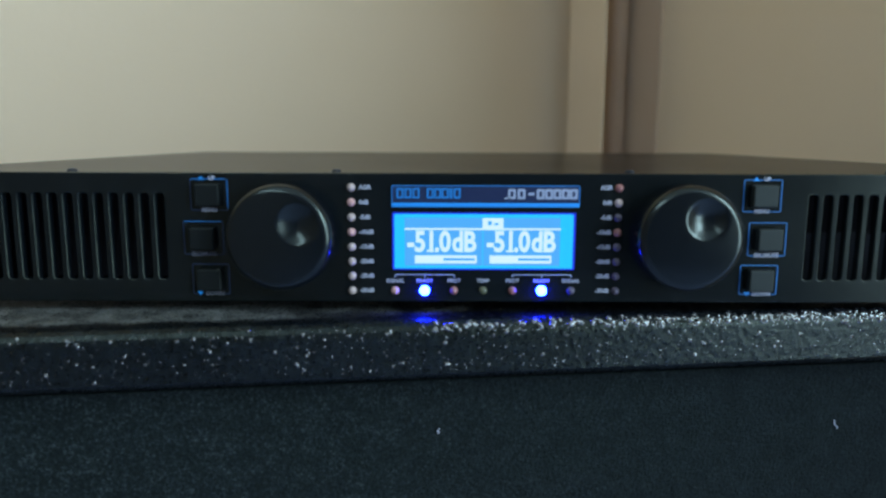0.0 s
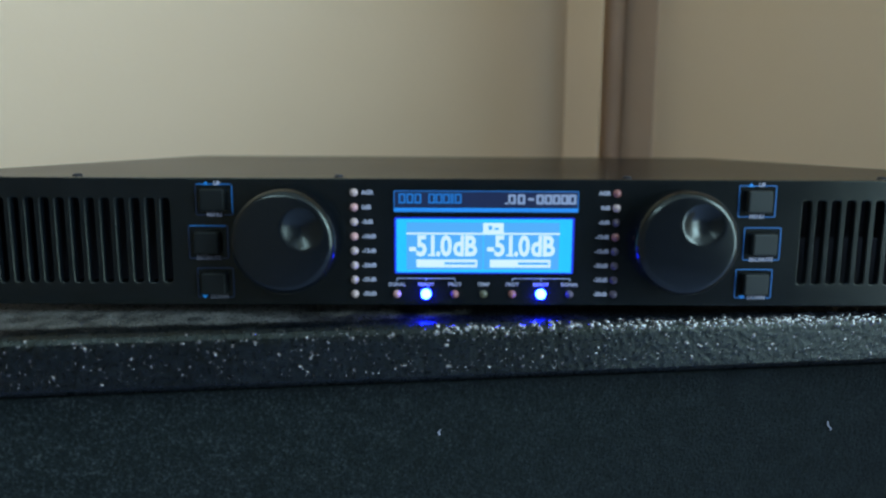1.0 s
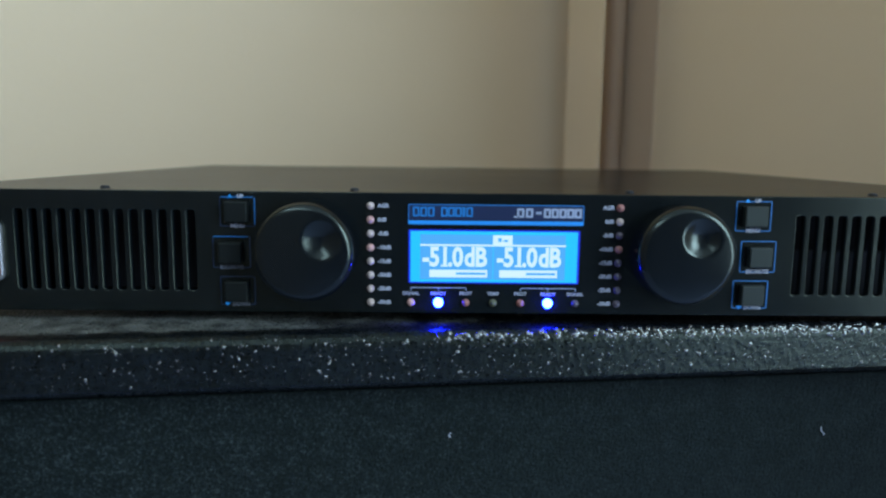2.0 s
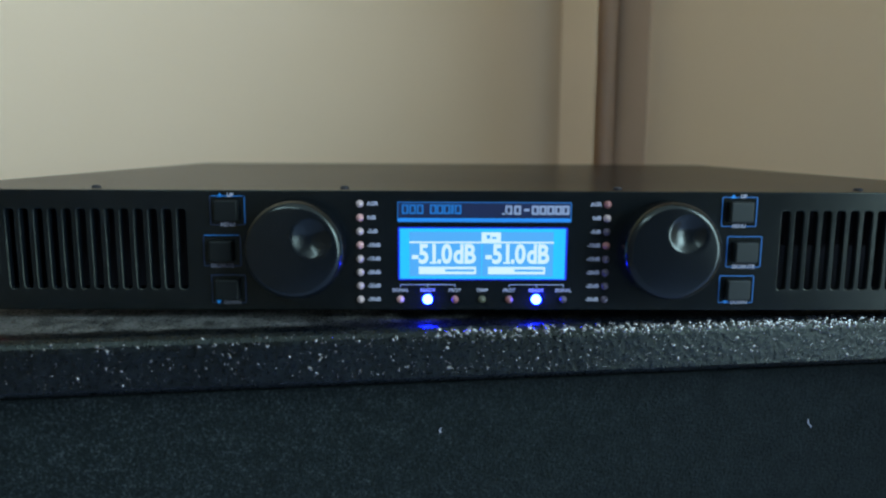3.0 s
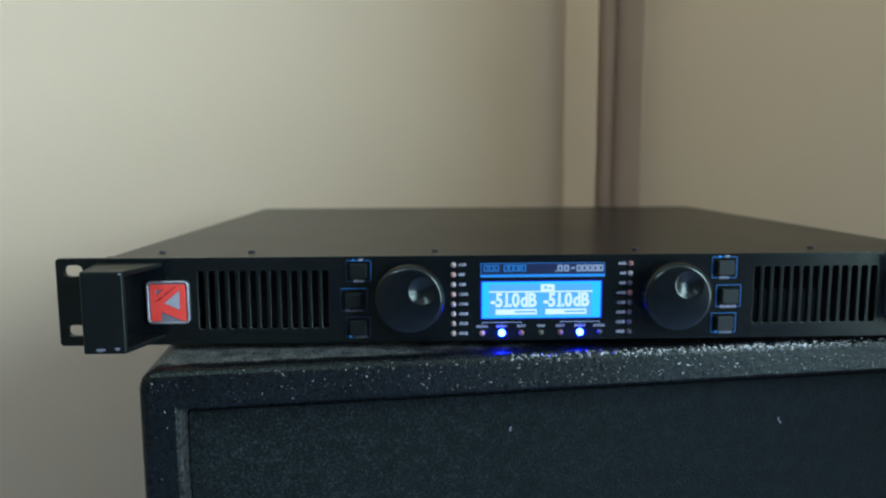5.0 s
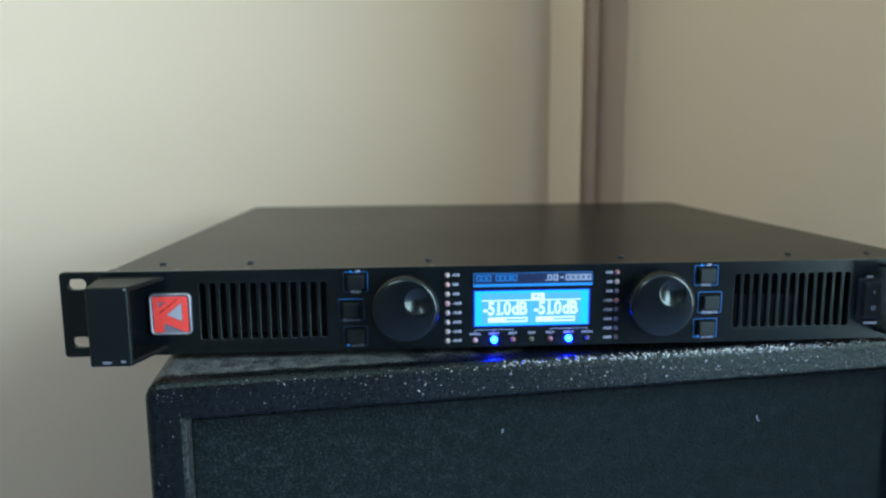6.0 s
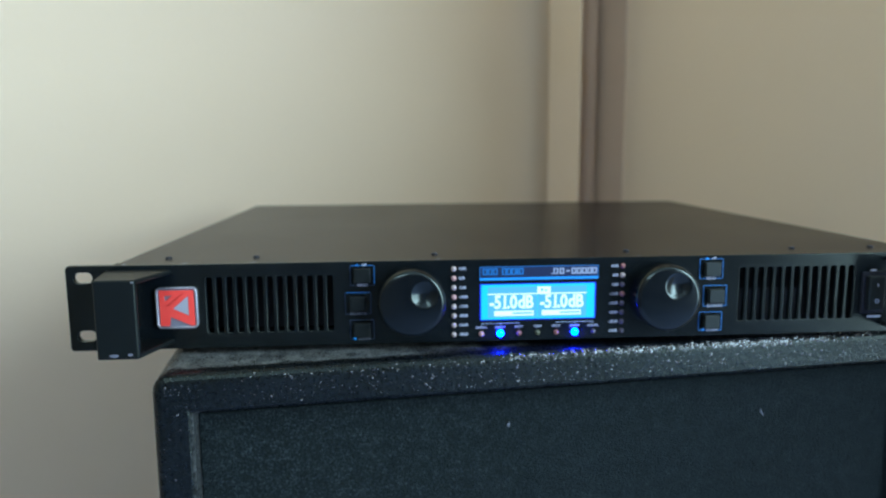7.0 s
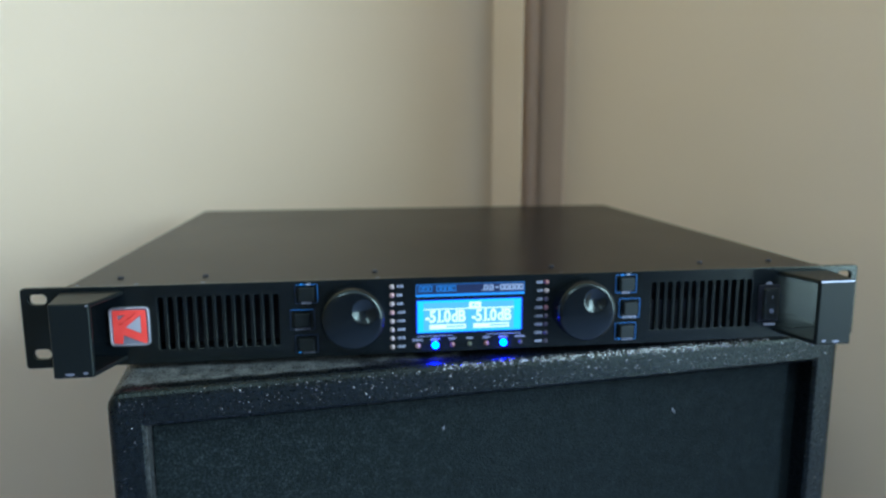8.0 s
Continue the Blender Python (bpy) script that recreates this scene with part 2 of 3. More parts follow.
def rounded(x0, x1, z0, z1, r, seg=5):
    pts = []
    for cx, cz, a0 in ((x1 - r, z1 - r, 0), (x0 + r, z1 - r, 90), (x0 + r, z0 + r, 180), (x1 - r, z0 + r, 270)):
        for i in range(seg + 1):
            a = radians(a0 + 90 * i / seg)
            pts.append((cx + r * math.cos(a), cz + r * math.sin(a)))
    return pts


def plate_mesh(name, outline, holes=(), thick=0.001, bevel=0.0):
    """A flat plate in the xz plane with holes, its face at y = 0 towards -y and its back at y = thick."""
    cu = bpy.data.curves.new(name, "CURVE")
    cu.dimensions, cu.fill_mode = "2D", "BOTH"
    cu.extrude = thick / 2 - bevel
    cu.bevel_depth, cu.bevel_resolution, cu.offset = bevel, 1, -bevel
    for pts in (outline, *holes):
        sp = cu.splines.new("POLY")
        sp.points.add(len(pts) - 1)
        for p, (x, z) in zip(sp.points, pts):
            p.co = (x, z, 0, 1)
        sp.use_cyclic_u = True
    tmp = bpy.data.objects.new(name, cu)
    me = bpy.data.meshes.new_from_object(tmp)
    bpy.data.objects.remove(tmp)
    me.transform(Matrix.Translation((0, thick / 2, 0)) @ pose(0, 0, 0, 90))
    bm = bmesh.new()
    bm.from_mesh(me)
    bmesh.ops.remove_doubles(bm, verts=bm.verts[:], dist=0.000004)
    bm.to_mesh(me)
    bm.free()
    me.name = name
    return me


def plate(name, mat, parent, outline, holes=(), y=0.0, thick=0.001, bevel=0.0, label=""):
    ob = obj(name, plate_mesh(name, outline, holes, thick, bevel), mat, parent, label)
    ob.location.y = y
    return ob


def rect(x0, x1, z0, z1):
    return [(x0, z0), (x1, z0), (x1, z1), (x0, z1)]


def text(name, words, x, z, size, mat, parent, y, align="LEFT", squeeze=1.0, thick=0.00006, fat=0.0):
    cu = bpy.data.curves.new(name, "FONT")
    cu.body, cu.size, cu.align_x, cu.align_y, cu.extrude, cu.offset = words, size, align, "CENTER", thick, fat
    cu.resolution_u = 3
    tmp = bpy.data.objects.new(name, cu)
    me = bpy.data.meshes.new_from_object(tmp)
    bpy.data.objects.remove(tmp)
    me.transform(Matrix.Diagonal((squeeze, 1, 1, 1)))
    me.transform(Matrix.Translation((x, y, z)) @ pose(0, 0, 0, 90))
    return obj(name, me, mat, parent)


def lathe_bm(profile, seg=48, cap=True):
    """Turned about the y axis; profile rows of (radius, y) from back to front."""
    bm = bmesh.new()
    rings = []
    for r, y in profile:
        rings.append([bm.verts.new((r * math.cos(2 * math.pi * i / seg), y, r * math.sin(2 * math.pi * i / seg))) for i in range(seg)])
    for a, b in zip(rings, rings[1:]):
        for i in range(seg):
            j = (i + 1) % seg
            bm.faces.new((a[i], a[j], b[j], b[i]))
    if cap:
        bm.faces.new(rings[-1])
    bmesh.ops.recalc_face_normals(bm, faces=bm.faces[:])
    return bm


def empty(name, m):
    ob = new(name)
    ob.matrix_basis = m
    return ob


# ---- the room ----


def wall_box(name, u0, u1, v0, v1, z0, z1, mat, label, parent=None):
    bm = bmesh.new()
    bmesh.ops.create_cube(bm, size=1)
    for v in bm.verts:
        v.co = room(u0 if v.co.x < 0 else u1, v0 if v.co.y < 0 else v1, z0 if v.co.z < 0 else z1)
    bmesh.ops.recalc_face_normals(bm, faces=bm.faces[:])
    ob = part(name, bm, mat, parent)
    if parent is None:
        tagged(ob, label, "wall" if name.startswith("wall") else name.split("_")[0], kind="structure")
    return ob


T = 0.12
wall_box("wall_left", -T, ROOM_U + T, -T, 0, 0, ROOM_H, M["wall"], "cream painted plaster wall behind the amplifier")
wall_box("wall_right", -T, 0, 0, NOOK_V, 0, ROOM_H, M["wall"], "cream painted plaster wall beside the amplifier")
wall_box("wall_return", SIDE_U, -T, NOOK_V - T, NOOK_V, 0, ROOM_H, M["far_wall"], "unseen brown wall beyond the corner, dark to cut fill light")
wall_box("wall_side", SIDE_U - T, SIDE_U, NOOK_V - T, ROOM_V + T, 0, ROOM_H, M["far_wall"], "unseen brown wall closing the room, dark to cut fill light")
wall_f = tagged(new("wall_far"), "unseen light brown wall with an added high opening", "wall", kind="structure")
for v0, v1, z0, z1 in ((0, WIN2_V0, 0, ROOM_H), (WIN2_V1, ROOM_V + T, 0, ROOM_H), (WIN2_V0, WIN2_V1, 0, WIN2_Z0), (WIN2_V0, WIN2_V1, WIN_Z1, ROOM_H)):
    wall_box("panel", ROOM_U, ROOM_U + T, v0, v1, z0, z1, M["light_brown_wall"], "", wall_f)
wall_w = tagged(new("wall_window"), "unseen dark brown wall with a wide window opening", "wall", kind="structure")
for u0, u1, z0, z1 in ((SIDE_U, WIN_U0, 0, ROOM_H), (WIN_U1, ROOM_U, 0, ROOM_H), (WIN_U0, WIN_U1, 0, DOOR_Z0), (WIN_U0, WIN_U1, WIN_Z1, ROOM_H)):
    wall_box("panel", u0, u1, ROOM_V, ROOM_V + T, z0, z1, M["far_wall"], "", wall_w)
wall_box("floor", SIDE_U - T, ROOM_U + T, -T, ROOM_V + T, -0.1, 0, M["floor"], "unseen floor, pale blue to bounce blue light")
wall_box("ceiling", SIDE_U - T, ROOM_U + T, -T, ROOM_V + T, ROOM_H, ROOM_H + 0.1, M["ceiling"], "white painted ceiling")


def glazed(name, label, a, b, z0, z1, place):
    """A framed pane in an opening from a to b; place turns a stretch along the wall and two depths into u0, u1, v0, v1."""
    window = tagged(new(name), label, "window", kind="structure")
    for p, q, w0, w1 in ((a, a + 0.05, z0, z1), (b - 0.05, b, z0, z1), (a + 0.05, b - 0.05, z0, z0 + 0.05), (a + 0.05, b - 0.05, z1 - 0.05, z1)):
        wall_box("window_frame", *place(p, q, 0.02, 0.07), w0, w1, M["window_paint"], "", window)
    pane = wall_box("pane", *place(a + 0.05, b - 0.05, 0.04, 0.046), z0 + 0.05, z1 - 0.05, M["glass"], "", window)
    pane.visible_shadow = False


glazed("window_1", "white framed balcony window with clear glass", WIN_U0, WIN_U1, DOOR_Z0, WIN_Z1, lambda p, q, d, e: (p, q, ROOM_V + d, ROOM_V + e))
glazed("fill_window", "added unseen transom window with clear glass", WIN2_V0, WIN2_V1, WIN2_Z0, WIN_Z1, lambda p, q, d, e: (ROOM_U + d, ROOM_U + e, p, q))

# a board boxing in the corner; the thin pipe in the gap behind it and the flat batten on the wall are added, in darker
# paint for the shade there
post = tagged(new("trim"), "cream painted upright board with taupe strips added for the corner's shade", "trim", kind="structure")
bm = bmesh.new()
foot = [room(u, v, 0) for u, v in ((0.085, 0.029), (0.085, 0.094), (0.0825, 0.094), (0.048, 0.029))]
low = [bm.verts.new(p) for p in foot]
high = [bm.verts.new(p + Vector((0, 0, ROOM_H))) for p in foot]
bm.faces.new(low), bm.faces.new(high)
for i in range(4):
    bm.faces.new((low[i], low[(i + 1) % 4], high[(i + 1) % 4], high[i]))
bmesh.ops.recalc_face_normals(bm, faces=bm.faces[:])
bmesh.ops.bevel(bm, geom=[e for e in bm.edges if abs((e.verts[0].co - e.verts[1].co).z) > 1], offset=0.0008, segments=3, profile=0.5, affect="EDGES")
part("casing_board", bm, M["trim"], post)
bm = bmesh.new()
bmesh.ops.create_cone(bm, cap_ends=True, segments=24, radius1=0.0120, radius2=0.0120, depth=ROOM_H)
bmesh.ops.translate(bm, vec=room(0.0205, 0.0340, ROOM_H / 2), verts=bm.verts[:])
part("shade_pipe", bm, M["taupe"], post, "added taupe upright for the corner's shade", True)
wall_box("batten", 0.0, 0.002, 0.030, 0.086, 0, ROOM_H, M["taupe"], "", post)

# ---- loudspeaker cabinet ----
LID = TOP - 0.0032                # the amplifier stands on low feet
FOAM = 0.014                      # how far the foam lies behind the frame
CAB_W, CAB_D, RIM, SIDE, RECESS = 0.4435, 0.37, 0.0173, 0.0160, 0.024
cabinet = tagged(empty("loudspeaker_cabinet", pose(-0.1912, -0.0345, 0, 0, 0, 7.0)),
                 "black textured loudspeaker cabinet with a recessed foam front", "loudspeaker")
EDGE = 0.0045                     # rounding of the front edges; the side edges are rounder
bm = box_bm(0, CAB_W, 0, CAB_D, 0, LID)
bmesh.ops.bevel(bm, geom=[e for e in bm.edges if abs((e.verts[0].co - e.verts[1].co).y) > 0.1], offset=0.0085, segments=5, profile=0.5, affect="EDGES")
bmesh.ops.bevel(bm, geom=[e for e in bm.edges if all(v.co.y < 1e-6 for v in e.verts)], offset=EDGE, segments=4, profile=0.5, affect="EDGES")
front = max((f for f in bm.faces if f.normal.y < -0.99), key=lambda f: f.calc_area())
outer = front.edges[:]
bmesh.ops.delete(bm, geom=[front], context="FACES_ONLY")
rings = []
for grow, y in ((0.0, 0.0), (0.0008, 0.0005), (0.0022, 0.0020), (0.0024, RECESS)):
    rings.append([bm.verts.new((x, y, z)) for x, z in rect(SIDE + grow, CAB_W - SIDE - grow, RIM + grow, LID - RIM - grow)])
inner = [bm.edges.new((rings[0][i], rings[0][(i + 1) % 4])) for i in range(4)]
bmesh.ops.triangle_fill(bm, edges=outer + inner, use_beauty=True, use_dissolve=False)
for p, q in zip(rings, rings[1:]):
    for i in range(4):
        bm.faces.new((p[i], p[(i + 1) % 4], q[(i + 1) % 4], q[i]))
bm.faces.new(rings[-1])
bmesh.ops.recalc_face_normals(bm, faces=bm.faces[:])
part("body", bm, M["cabinet"], cabinet, "black speckled textured paint with rounded edges")
part("foam_front", box_bm(SIDE + 0.0025, CAB_W - SIDE - 0.0025, FOAM, RECESS + 0.0005, RIM + 0.0030, LID - RIM - 0.0072, 0.0008), M["foam"], cabinet, "black acoustic foam")


def lint(x, z, tilt, length):
    """A short bent fibre caught on the foam."""
    bm = bmesh.new()
    rings = []
    for k in range(5):
        f = k / 4 - 0.5
        p = Vector((x + math.sin(radians(tilt)) * f * length + 0.0004 * math.sin(k * 1.9), FOAM - 0.0006 - 0.0004 * (k % 2), z + math.cos(radians(tilt)) * f * length))
        r = 0.00028 * (1.2 - abs(f))
        rings.append([bm.verts.new(p + Vector((r * math.cos(a), r * math.sin(a), 0))) for a in (0, 1.57, 3.14, 4.71)])
    for a, b in zip(rings, rings[1:]):
        for q in range(4):
            bm.faces.new((a[q], a[(q + 1) % 4], b[(q + 1) % 4], b[q]))
    bm.faces.new(rings[0]), bm.faces.new(rings[-1])
    bmesh.ops.recalc_face_normals(bm, faces=bm.faces[:])
    part("lint_fibre", bm, M["lint"], cabinet, "pale fibre caught on the foam")


lint(0.331, 0.6683, -25, 0.0042)
lint(0.178, 0.6735, 10, 0.0022)

# ---- amplifier ----
amp = tagged(empty("power_amplifier", pose(0, 0, TOP + 0.0005)),
             "black rack-mount power amplifier with a lit blue display", "amplifier")
H, EAR, CH_W, CH_D = 0.0440, 0.2413, 0.2200, 0.3835
VENTS = ((-0.1724, -0.1082), (0.1084, 0.1722))
VZ0, VZ1 = 0.0078, 0.0370
slots = [rounded(sx * 0.2328 - 0.0046, sx * 0.2328 + 0.0046, z - 0.0028, z + 0.0028, 0.0027, 4) for sx in (-1, 1) for z in (0.0378, 0.0078)]
openings = []
for x0, x1 in VENTS:             # thirteen punched slots each
    pitch = (x1 - x0) / 12.59
    openings += [rounded(x0 + pitch * k, x0 + pitch * (k + 0.59), VZ0, VZ1, pitch * 0.20, 3) for k in range(13)]
plate("front_panel", M["panel"], amp, rounded(-EAR, EAR, 0, H, 0.002), slots + openings, 0.0, 0.003, 0.0004, "satin black painted front panel")
# chassis: open-fronted shell so that the vents look into a dark inside
bm = box_bm(-CH_W, CH_W, 0.0032, CH_D, 0.0006, 0.0430)
bmesh.ops.delete(bm, geom=[f for f in bm.faces if f.normal.y < -0.9], context="FACES")
bmesh.ops.solidify(bm, geom=bm.faces[:], thickness=0.0012)
bmesh.ops.bevel(bm, geom=[e for e in bm.edges if e.calc_length() > 0.03], offset=0.0005, segments=2, profile=0.5, affect="EDGES")
part("top_cover", bm, M["cover"], amp, "satin black steel cover")
part("cover_lip", box_bm(-CH_W, CH_W, 0.0034, 0.0112, 0.0429, 0.0435, 0.00025, 2), M["cover"], amp, "folded front lip of the cover")


DEEP = 0.0290                    # how far the handles stand out


def handle(sx, out, front):
    """A bent sheet handle: upper flange, front plate and lower flange in one C; sx mirrors it."""
    bm = bmesh.new()
    loop = ((0.0, 0.0416), (-DEEP, 0.0416), (-DEEP, 0.0034), (0.0, 0.0034), (0.0, 0.0058), (0.0024 - DEEP, 0.0058), (0.0024 - DEEP, 0.0392), (0.0, 0.0392))
    outer = [bm.verts.new((sx * (0.2215 + (out - 0.2215) * -y / DEEP), y, z)) for y, z in loop]
    inner = [bm.verts.new((sx * (0.1890 + (front - 0.1890) * -y / DEEP), y, z)) for y, z in loop]
    for i in range(8):
        j = (i + 1) % 8
        bm.faces.new((outer[i], outer[j], inner[j], inner[i]))
    for side in (outer, inner):
        for q in ((0, 1, 6, 7), (1, 2, 5, 6), (2, 3, 4, 5)):
            bm.faces.new([side[k] for k in q])
    bmesh.ops.recalc_face_normals(bm, faces=bm.faces[:])
    sharp = [e for e in bm.edges if len(e.link_faces) == 2 and e.calc_face_angle(0) > 0.5]
    bmesh.ops.bevel(bm, geom=sharp, offset=0.0009, segments=3, profile=0.5, affect="EDGES")
    ob = part("handle", bm, M["handle"], amp, "black bent metal rack handle with small scuffs")
    for x, w, z, h in ((0.2085, 0.0046, 0.0054, 0.0016), (0.2010, 0.0026, 0.0058, 0.0015)):
        blot = [(sx * x + w / 2 * math.cos(a) * (1 + 0.3 * math.sin(3 * a)), z + h / 2 * math.sin(a)) for a in (0.0, 0.8, 1.6, 2.4, 3.1, 3.9, 4.7, 5.5)]
        plate("scuff", M["scuff"], ob, blot, (), -DEEP - 0.00008, 0.0001)
    edge = [(sx * (front + 0.0004), 0.0402), (sx * (out - 0.0004), 0.0404), (sx * (out - 0.0004), 0.0411), (sx * (front + 0.0004), 0.0411)] if sx > 0 else \
        [(sx * (front + 0.0014), 0.0400), (sx * (front + 0.0002), 0.0402), (sx * (front + 0.0003), 0.0410), (sx * (front + 0.0016), 0.0409)]
    plate("worn_edge", M["worn_bright"], ob, edge, (), -DEEP - 0.00008, 0.0001)
    return ob


def knob(x, z, dx, dz):
    fillet = [(0.0144 + 0.0030 * math.cos(radians(a)), -0.0096 - 0.0030 * math.sin(radians(a))) for a in range(0, 90, 9)]
    bm = lathe_bm([(0.0174, 0.0), (0.0174, -0.0040)] + fillet + [(0.0144, -0.0126)], 72, cap=False)
    ring = [(0.0144 * math.cos(2 * math.pi * i / 72), 0.0144 * math.sin(2 * math.pi * i / 72)) for i in range(72)]
    last, n = None, 30
    for k in range(n):
        f = 1 - k / n
        row = []
        for px, pz in ring:
            qx, qz = px * f, pz * f
            d = math.hypot(qx - dx, qz - dz) / 0.0070
            y = -0.0126 - 0.0006 * (1 - f * f) + (0.0023 * (1 - d * d) ** 1.3 if d < 1 else 0.0)
            row.append(bm.verts.new((qx, y, qz)))
        if last:
            for i in range(72):
                j = (i + 1) % 72
                bm.faces.new((last[i], last[j], row[j], row[i]))
        last = row
    bm.faces.new(last)
    bmesh.ops.remove_doubles(bm, verts=bm.verts[:], dist=0.00002)
    bmesh.ops.recalc_face_normals(bm, faces=bm.faces[:])
    return part("knob", bm, M["knob"], amp, "black turned volume knob with a finger dimple", True, pose(x, 0, z))


def led(x, z, mat, label=""):
    k = 1.25 if mat is M["led_blue"] else 1.0
    prof = [(0.0014 * k, 0.0), (0.0014 * k, -0.0005)] + [(0.0013 * k * math.cos(radians(a)), -0.0005 - 0.0012 / k * math.sin(radians(a))) for a in (0, 20, 40, 60, 78)]
    return part("indicator", lathe_bm(prof, 16), mat, amp, label, True, pose(x, 0, z))


def bar(x0, x1, z0, z1, mat, parent, y=-0.00012, name="marking"):
    return plate(name, mat, parent, rect(x0, x1, z0, z1), (), y, 0.0002)


def ring_mark(x0, x1, z0, z1, w, mat, parent, y=-0.00012, r=0.0006, name="outline"):
    return plate(name, mat, parent, rounded(x0, x1, z0, z1, r, 3), [rounded(x0 + w, x1 - w, z0 + w, z1 - w, max(r - w, 0.0001), 3)], y, 0.0002)


def button(x0, x1, z0, z1, shaded):
    """A square push button in its printed outline; on one side the knob's shade is put into darker colours."""
    cx, cz = (x0 + x1) / 2, (z0 + z1) / 2
    cap = part("button", box_bm(cx - 0.0042, cx + 0.0042, -0.0030, 0.0, cz - 0.0038, cz + 0.0038, 0.0006, 2), M["shaded_rubber"] if shaded else M["rubber"], amp, "black square push button")
    ring_mark(x0, x1, z0, z1, 0.00036, M["shaded_ink"] if shaded else M["blue_ink"], cap)
    return cap


part("fan_shroud", box_bm(0.104, 0.152, 0.0140, 0.0160, 0.004, 0.0225, 0.0008), M["shroud"], amp, "dark grey sheet inside the vent")
part("interior", box_bm(-0.205, 0.205, 0.0300, 0.0320, 0.003, 0.041), M["inside"], amp)
handle(-1, 0.2163, 0.1973), handle(1, 0.2176, 0.1961)
knob(-0.0677, 0.0234, 0.0064, 0.0046)
knob(0.0655, 0.0234, 0.0042, 0.0066)
for sx, rows in ((-1, ((-0.0993, -0.0866, 0.0312, 0.0420), (-0.1022, -0.0886, 0.0162, 0.0278), (-0.0998, -0.0872, 0.0026, 0.0132))),
                 (1, ((0.0860, 0.0990, 0.0312, 0.0422), (0.0886, 0.1016, 0.0162, 0.0278), (0.0866, 0.0996, 0.0028, 0.0132)))):
    for k, (x0, x1, z0, z1) in enumerate(rows):
        cap = button(x0, x1, z0, z1, sx < 0)
        ink = M["faint_legend_ink"] if sx < 0 and k else M["legend_ink"]
        if sx < 0 and k < 2:      # stretches of outline that stay bright in the painted shade
            bar(x0 + 0.0006, x1 - 0.0008, z1 - 0.00036, z1, M["blue_ink"], cap, -0.0003, "outline")
        if sx < 0 and k == 0:
            bar(x1 - 0.00036, x1, z0 + 0.0008, z1 - 0.0006, M["blue_ink"], cap, -0.0003, "outline")
        cx = (x0 + x1) / 2
        legend = ("MENU", "ESC/MUTE", "DOWN")[k]
        text("legend", legend, cx + (0.0012 if k == 2 else 0.0), z0 + 0.0003, 0.0020, ink, cap, -0.0003, "CENTER", 0.92, fat=0.00006)
        if k == 0:
            text("legend", "UP", cx + 0.0012, z1 + 0.0001, 0.0019, ink, cap, -0.0003, "CENTER", 0.95, fat=0.00006)
            plate("arrow", M["bright_blue_ink"], cap, [(cx - 0.0036, z1 - 0.0005), (cx - 0.0014, z1 - 0.0005), (cx - 0.0025, z1 + 0.0008)], (), -0.0003, 0.0002)
        if k == 2:
            plate("arrow", M["bright_blue_ink"], cap, [(cx - 0.0049, z0 + 0.0010), (cx - 0.0027, z0 + 0.0010), (cx - 0.0038, z0 - 0.0003)], (), -0.0003, 0.0002)

# level meters
# left column paler, right darker: the window's reflection painted in
LEFT = ("led_clear", "led_pink", "led_clear", "led_pink", "led_clear", "led_clear", "led_clear", "led_clear")
RIGHT = ("led_red", "led_clear", "led_dim", "led_red", "led_dim", "led_dim", "led_dim", "led_dim")
WORDS = ("AGR", "0dB", "-5dB", "-10dB", "-15dB", "-20dB", "-25dB", "-30dB")
for k in range(8):
    z = 0.0392 - 0.00502 * k
    a = led(-0.0455, z, M[LEFT[k]])
    b = led(0.0442, z, M[RIGHT[k]])
    for x, align, lamp_part in ((-0.0429, "LEFT", a), (0.0421, "RIGHT", b)):
        ink = text("marking", WORDS[k], x, z, 0.0020, M["white_ink"], lamp_part, 0, align, fat=0.00009)
        ink.matrix_parent_inverse = lamp_part.matrix_basis.inverted()

# status row
for k, (word, mat) in enumerate((("SIGNAL", "led_pink"), ("READY", "led_blue"), ("PROT", "led_red"), ("TEMP", "led_olive"),
                                 ("PROT", "led_red"), ("READY", "led_blue"), ("SIGNAL", "led_dim"))):
    x = -0.0309 + 0.00998 * k
    a = led(x, 0.0041, M[mat], "lit blue indicator" if mat == "led_blue" else "")
    text("marking", word, x, 0.0074, 0.0018, M["white_ink"], a, 0, "CENTER", fat=0.00005).matrix_parent_inverse = a.matrix_basis.inverted()
for x0, x1, xm in ((-0.0309, -0.0109, -0.0209), (0.0090, 0.0290, 0.0190)):
    bar(x0, x1, 0.0094, 0.0097, M["grey_ink"], amp)
    bar(x0 - 0.00015, x0 + 0.00015, 0.0085, 0.0094, M["grey_ink"], amp)
    bar(x1 - 0.00015, x1 + 0.00015, 0.0085, 0.0094, M["grey_ink"], amp)
    bar(xm - 0.00015, xm + 0.00015, 0.0085, 0.0094, M["grey_ink"], amp)

# nameplate with plain shapes for the maker's marks
name_plate = plate("nameplate", M["plate"], amp, rounded(-0.0320, 0.0311, 0.0326, 0.0400, 0.0004, 2), (), -0.0004, 0.0006, 0.0001, "dark nameplate with blue outline and plain blocks")
ring_mark(-0.0320, 0.0311, 0.0326, 0.0400, 0.0004, M["blue_ink"], name_plate, -0.00015, 0.0004)
bar(-0.0318, 0.0309, 0.0329, 0.0341, M["bright_blue_ink"], name_plate, -0.0002)
